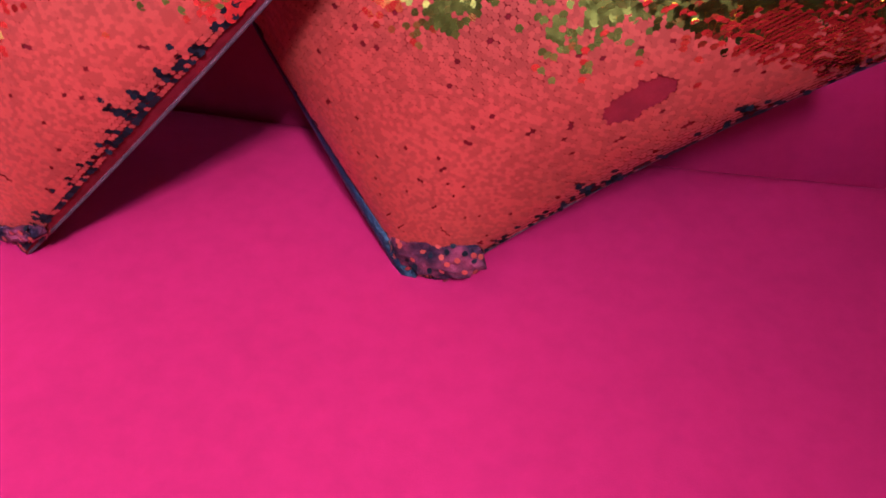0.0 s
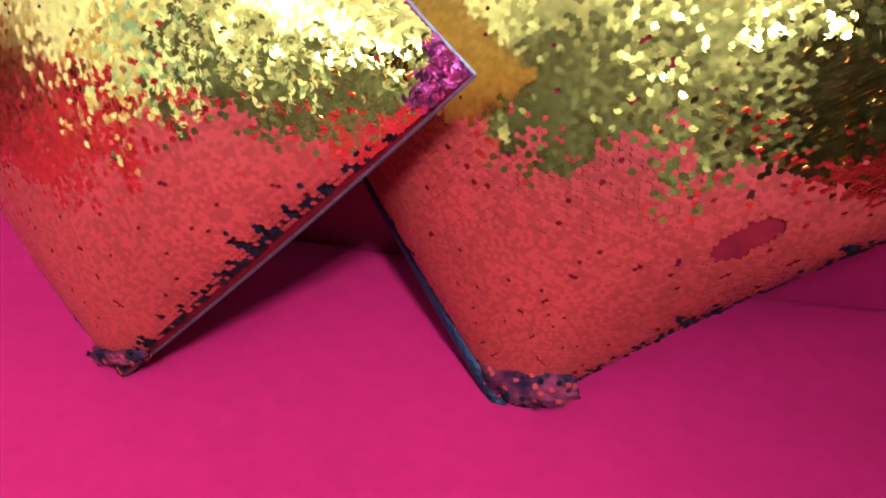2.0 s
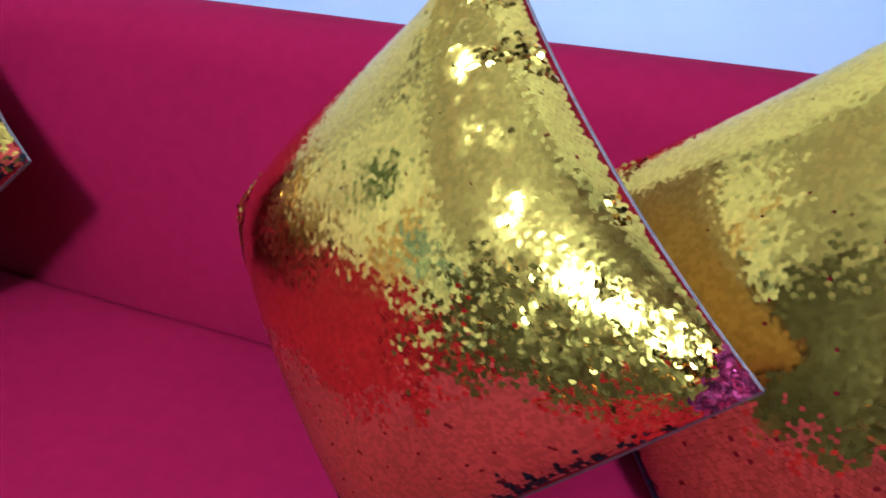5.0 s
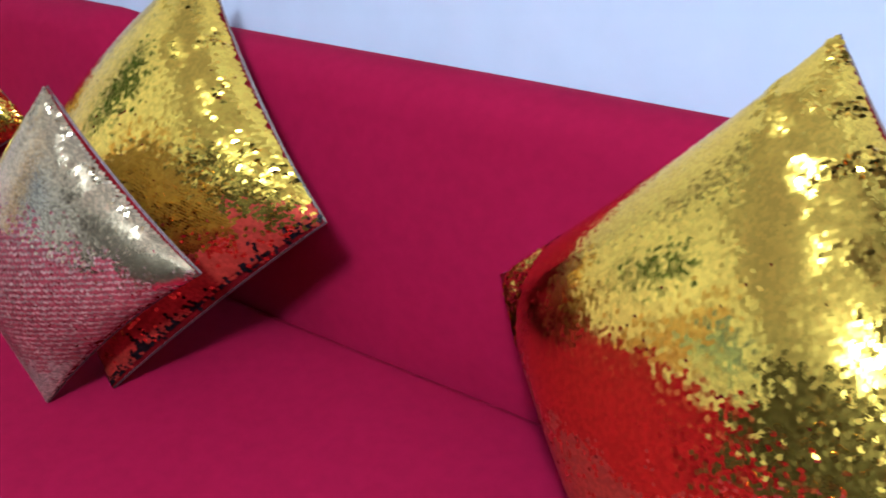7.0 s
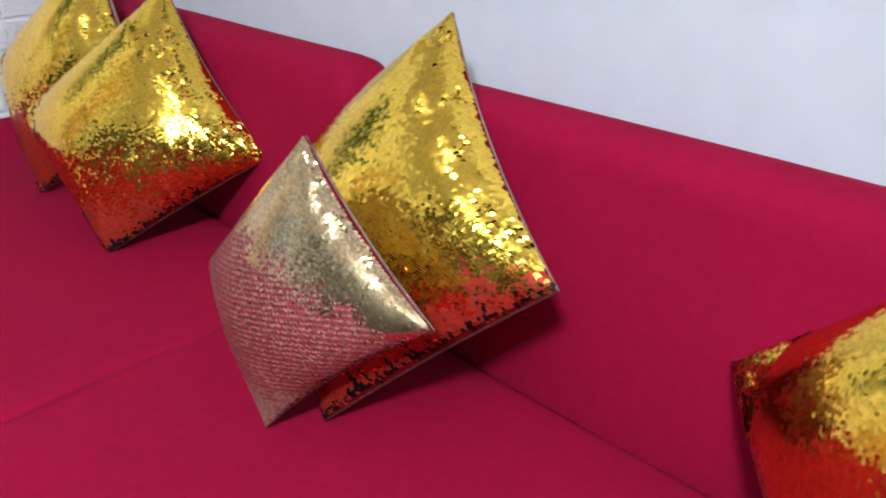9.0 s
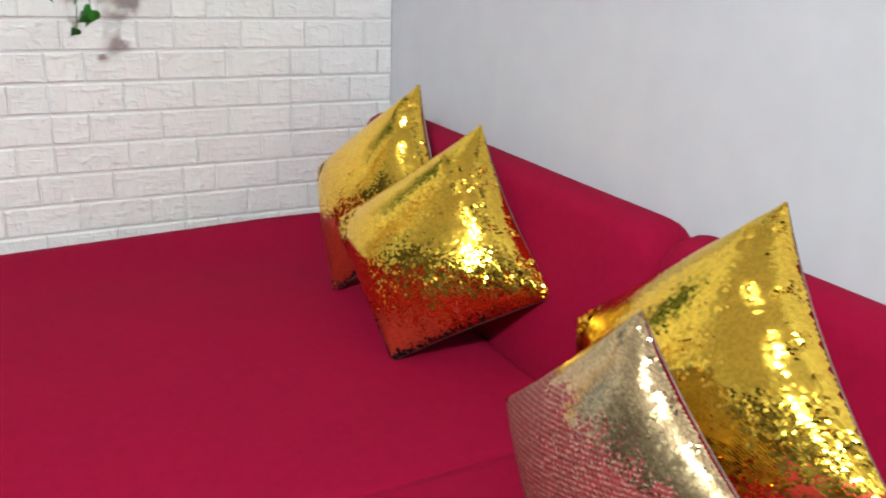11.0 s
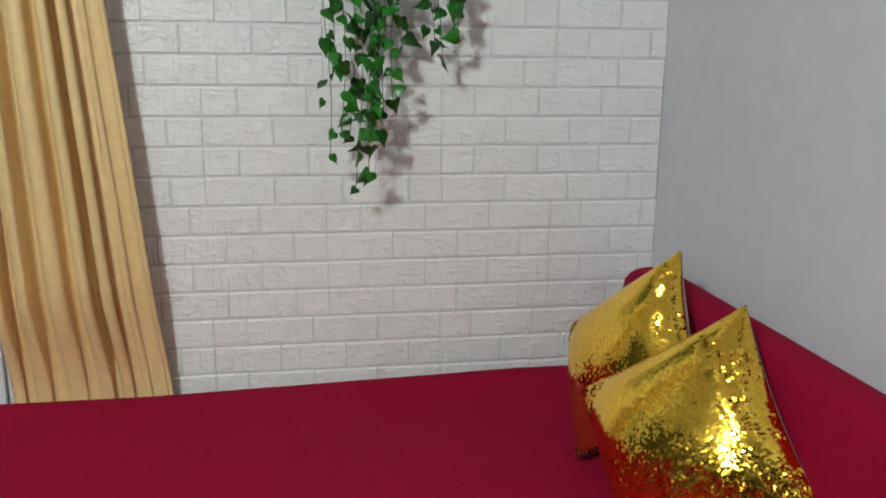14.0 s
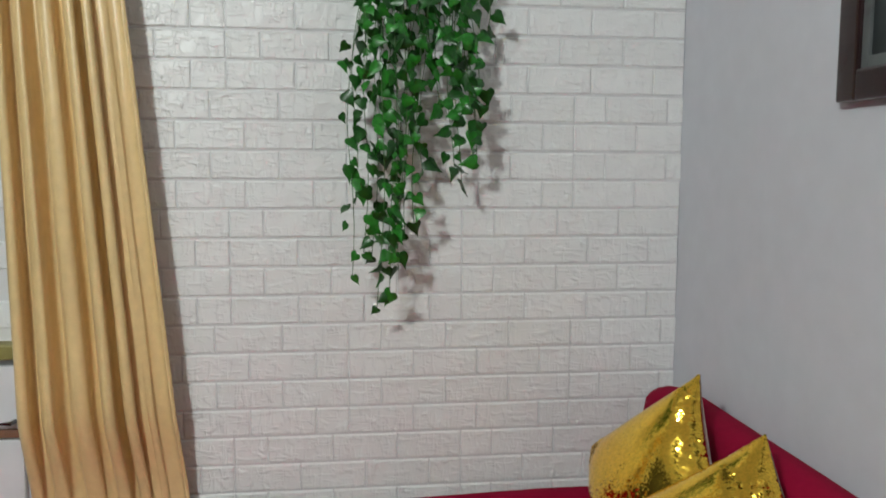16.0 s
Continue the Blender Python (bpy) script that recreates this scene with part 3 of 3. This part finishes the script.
# low white cabinet under the window, seen past the curtain
cabinet = tagged(new("cabinet"), "white painted cabinet under the window with a dark chrome handle", "cabinet")
box("body", (0.004, 0.010, -2.75, -1.70, 0.2, 0.855), M_white, cabinet, bevel=0.002)
box("door", (0.0105, 0.028, -2.72, -1.715, 0.68, 0.84), M_white, cabinet, bevel=0.004)
box("rail", (0.0105, 0.024, -2.72, -1.715, 0.655, 0.676), M_brown, cabinet, bevel=0.002)
box("door", (0.0105, 0.028, -2.72, -1.715, 0.22, 0.65), M_white, cabinet, bevel=0.004)
bm = bmesh.new()
tube(bm, [Vector((0.03, -1.83, 0.70)), Vector((0.05, -1.83, 0.70)), Vector((0.052, -1.80, 0.70)), Vector((0.052, -1.735, 0.70)), Vector((0.03, -1.73, 0.70))], 0.006, 8)
part("handle", bm, M_metal, cabinet, "dark chrome pull handle", smooth=True)

# ---- picture ----
picture = tagged(new("picture_frame"), "dark mahogany picture frame hanging on the pale wall", "picture")
PX0, PX1, PZ0, PZ1 = 0.732, 1.252, 1.458, 1.85
for lim in ((PX0, PX0 + 0.055, -0.026, -0.003, PZ0, PZ1), (PX1 - 0.055, PX1, -0.026, -0.003, PZ0, PZ1),
            (PX0 + 0.055, PX1 - 0.055, -0.026, -0.003, PZ0, PZ0 + 0.055), (PX0 + 0.055, PX1 - 0.055, -0.026, -0.003, PZ1 - 0.055, PZ1)):
    box("moulding", lim, M_frame, picture, bevel=0.005)
for lim in ((PX0 + 0.055, PX0 + 0.075, -0.016, -0.003, PZ0 + 0.055, PZ1 - 0.055), (PX1 - 0.075, PX1 - 0.055, -0.016, -0.003, PZ0 + 0.055, PZ1 - 0.055),
            (PX0 + 0.075, PX1 - 0.075, -0.016, -0.003, PZ0 + 0.055, PZ0 + 0.075), (PX0 + 0.075, PX1 - 0.075, -0.016, -0.003, PZ1 - 0.075, PZ1 - 0.055)):
    box("fillet", lim, M_fillet, picture, bevel=0.002)
box("image", (PX0 + 0.075, PX1 - 0.075, -0.010, -0.004, PZ0 + 0.075, PZ1 - 0.075), M_mount, picture)

# ---- hanging vine ----
vine = tagged(new("hanging_vine"), "trailing green leafy vine hanging in front of the brick wall", "plant")


def leaf_mesh(name, length, width, fold, curl):
    """A heart-shaped leaf with a creased midrib; its stalk end at the origin, its tip along -z, its face towards +x."""
    bm = bmesh.new()
    shape = ((0.0, 0.0), (-0.10, 0.28), (0.02, 0.46), (0.22, 0.50), (0.46, 0.34), (0.72, 0.13), (1.0, 0.0))
    mid, sides = [], {1: [], -1: []}
    for t, w in shape:
        bend = -curl * length * t * t
        mid.append(bm.verts.new((bend, 0, -max(t, 0) * length)))
        for sgn in (1, -1):
            sides[sgn].append(bm.verts.new((bend - fold * w * width + 0.06 * width * math.sin(7 * t + sgn), sgn * w * width, -t * length)))
    for sgn in (1, -1):
        for i in range(len(shape) - 1):
            q = [mid[i], mid[i + 1], sides[sgn][i + 1], sides[sgn][i]]
            bm.faces.new(q if sgn == 1 else q[::-1])
    bmesh.ops.remove_doubles(bm, verts=bm.verts, dist=1e-5)
    bm.normal_update()
    me = bpy.data.meshes.new(name)
    bm.to_mesh(me)
    bm.free()
    me.materials.append(M_leaf)
    me.polygons.foreach_set("use_smooth", [True] * len(me.polygons))
    return me


LEAVES = [leaf_mesh("leaf", 0.056, 0.050, 0.35, 0.20), leaf_mesh("leaf", 0.048, 0.044, 0.15, 0.35), leaf_mesh("leaf", 0.064, 0.052, 0.5, 0.05),
          leaf_mesh("leaf", 0.042, 0.040, 0.3, 0.5)]
rv = random.Random(11)
# strands: where they hang, and how low they come
STRANDS = ((-0.895, 1.02, 0.6), (-0.79, 0.99, 0.8), (-0.77, 1.04, 0.8), (-0.835, 1.06, 0.7), (-0.75, 1.12, 0.8), (-0.63, 1.25, 0.9), (-0.595, 1.29, 0.9), (-0.885, 1.20, 0.9), (-0.86, 1.08, 1.0), (-0.822, 0.95, 1.0), (-0.79, 1.06, 1.0), (-0.76, 1.30, 1.0), (-0.735, 1.15, 0.9),
           (-0.712, 1.27, 0.8), (-0.675, 1.42, 0.9), (-0.65, 1.29, 1.0), (-0.615, 1.42, 1.0), (-0.585, 1.45, 1.0), (-0.555, 1.62, 0.9), (-0.60, 1.36, 0.9), (-0.63, 1.40, 1.0),
           (-0.83, 1.40, 1.0), (-0.79, 1.52, 1.0), (-0.74, 1.50, 1.0), (-0.70, 1.56, 1.0), (-0.66, 1.55, 1.0), (-0.86, 1.50, 0.9), (-0.80, 1.62, 1.0), (-0.68, 1.62, 1.0),
           (-0.76, 1.64, 1.0), (-0.72, 1.66, 1.0), (-0.63, 1.62, 1.0), (-0.84, 1.66, 1.0))
for y_end, z_end, dens in STRANDS:
    y_top = -0.735 + (y_end + 0.735) * 0.62
    xo = rv.uniform(0.09, 0.17)
    pts = []
    n = 14
    for i in range(n + 1):
        t = i / n
        pts.append(Vector((xo + 0.012 * math.sin(5 * t + y_end * 9), y_top + (y_end - y_top) * min(1.0, t * 1.7) ** 0.8 + 0.010 * math.sin(8 * t + y_end * 20), 1.95 + (z_end + 0.045 - 1.95) * t)))
    bm = bmesh.new()
    tube(bm, pts, 0.0013, 4)
    part("stem", bm, M_stem, vine, smooth=True)
    length = 1.95 - z_end
    count = max(2, int(length / 0.034 * dens))
    for k in range(count):
        t = 1 - (k + rv.uniform(0, 0.45)) / count
        i = min(int(t * n), n - 1)
        q = pts[i].lerp(pts[i + 1], t * n - i)
        ob = new("leaf", rv.choice(LEAVES))
        ob.parent = vine
        side = rv.choice((-1, 1)) * rv.uniform(0.004, 0.022) if k else 0.0
        s = rv.uniform(0.54, 0.86)
        ob.matrix_basis = pose(q.x + rv.uniform(0.0, 0.02), q.y + side, q.z + rv.uniform(-0.01, 0.01), rv.gauss(0, 42) - side * 1200, rv.uniform(-40, 35), rv.gauss(0, 40)) @ Matrix.Diagonal((s, s, s, 1))
bm = bmesh.new()
tube(bm, [Vector((-0.004, -0.735, 1.97)), Vector((0.04, -0.735, 1.965)), Vector((0.06, -0.735, 1.98))], 0.004, 6)
part("hook", bm, M_metal, vine)

# ---- foam brick panels: four courses high, three and a half bricks long, each second row of panels shifted by half ----
BH, BL, PANEL = 0.075, 0.6 / 3.5, 0.6


def brick_mesh(length, seed):
    """A moulded brick: chamfered edge and an uneven face."""
    r = random.Random(seed)
    bm = bmesh.new()
    g, gz = 0.0008, 0.0017
    n, mrows = (5 if length > 0.1 else 3), 2
    ys = [g + 0.0028 + (length - 2 * g - 0.0056) * i / n for i in range(n + 1)]
    zs = [gz + 0.0045 + (BH - 2 * gz - 0.0090) * i / mrows for i in range(mrows + 1)]
    top = [[bm.verts.new((0.0032 + r.uniform(-0.0011, 0.0011), y, z)) for z in zs] for y in ys]
    for i in range(n):
        for j in range(mrows):
            bm.faces.new((top[i][j], top[i + 1][j], top[i + 1][j + 1], top[i][j + 1]))
    rim = [top[i][0] for i in range(n + 1)] + [top[n][j] for j in range(1, mrows + 1)] + [top[i][mrows] for i in range(n - 1, -1, -1)] + [top[0][j] for j in range(mrows - 1, 0, -1)]
    low = []
    for v in rim:
        y = g if v.co.y < ys[0] + 1e-6 else length - g if v.co.y > ys[-1] - 1e-6 else v.co.y
        z = gz if v.co.z < zs[0] + 1e-6 else BH - gz if v.co.z > zs[-1] - 1e-6 else v.co.z
        low.append(bm.verts.new((-0.003, y, z)))
    for i in range(len(rim)):
        j = (i + 1) % len(rim)
        bm.faces.new((rim[i], low[i], low[j], rim[j]))
    bmesh.ops.recalc_face_normals(bm, faces=bm.faces)
    me = bpy.data.meshes.new("brick")
    bm.to_mesh(me)
    bm.free()
    me.materials.append(M_brick)
    return me


FULL = [brick_mesh(BL, s) for s in range(8)]
HALF = [brick_mesh(BL / 2, 20 + s) for s in range(4)]
rest_v, rest_f = [], []
Z_PANEL = 0.9275
rb = random.Random(5)
for band in range(-4, 7):
    zb = Z_PANEL + 0.3 * band
    shift = 0.0 if band % 2 == 0 else -0.3
    for course in range(4):
        z = zb + 0.3 - BH * (course + 1)
        if z < 0.0 or z + BH > RH:
            continue
        for pnl in range(-1, 7):
            left = shift - PANEL * (pnl + 1) + (0.0 if shift == 0 else 0.6)
            y = left
            for kind in ("hfff" if course % 2 == 0 else "fffh"):
                length = BL if kind == "f" else BL / 2
                y0, y = y, y + length
                if y0 < RY or y > 0.001:
                    if not (y0 < -0.02 and y > 0.001):
                        continue
                if -2.80 < y0 + length / 2 < -1.72 and 0.86 < z + BH / 2 < 2.18:
                    continue
                me = rb.choice(FULL if kind == "f" else HALF)
                cut = y > 0.001
                if y > -1.62 and z > 0.33 and z < 1.82 and not cut:
                    ob = new("brick", me)
                    ob.parent = wall_west
                    ob.location = (0.0, y0, z)
                else:
                    base = len(rest_v)
                    k = (0.0 - y0) / length if cut else 1.0
                    rest_v += [(v.co.x, y0 + v.co.y * k, z + v.co.z) for v in me.vertices]
                    rest_f += [[base + i for i in q.vertices] for q in me.polygons]
me = bpy.data.meshes.new("brick_courses")
me.from_pydata(rest_v, [], rest_f)
me.materials.append(M_brick)
tagged(new("brick_courses", me), kind="stuff").parent = wall_west
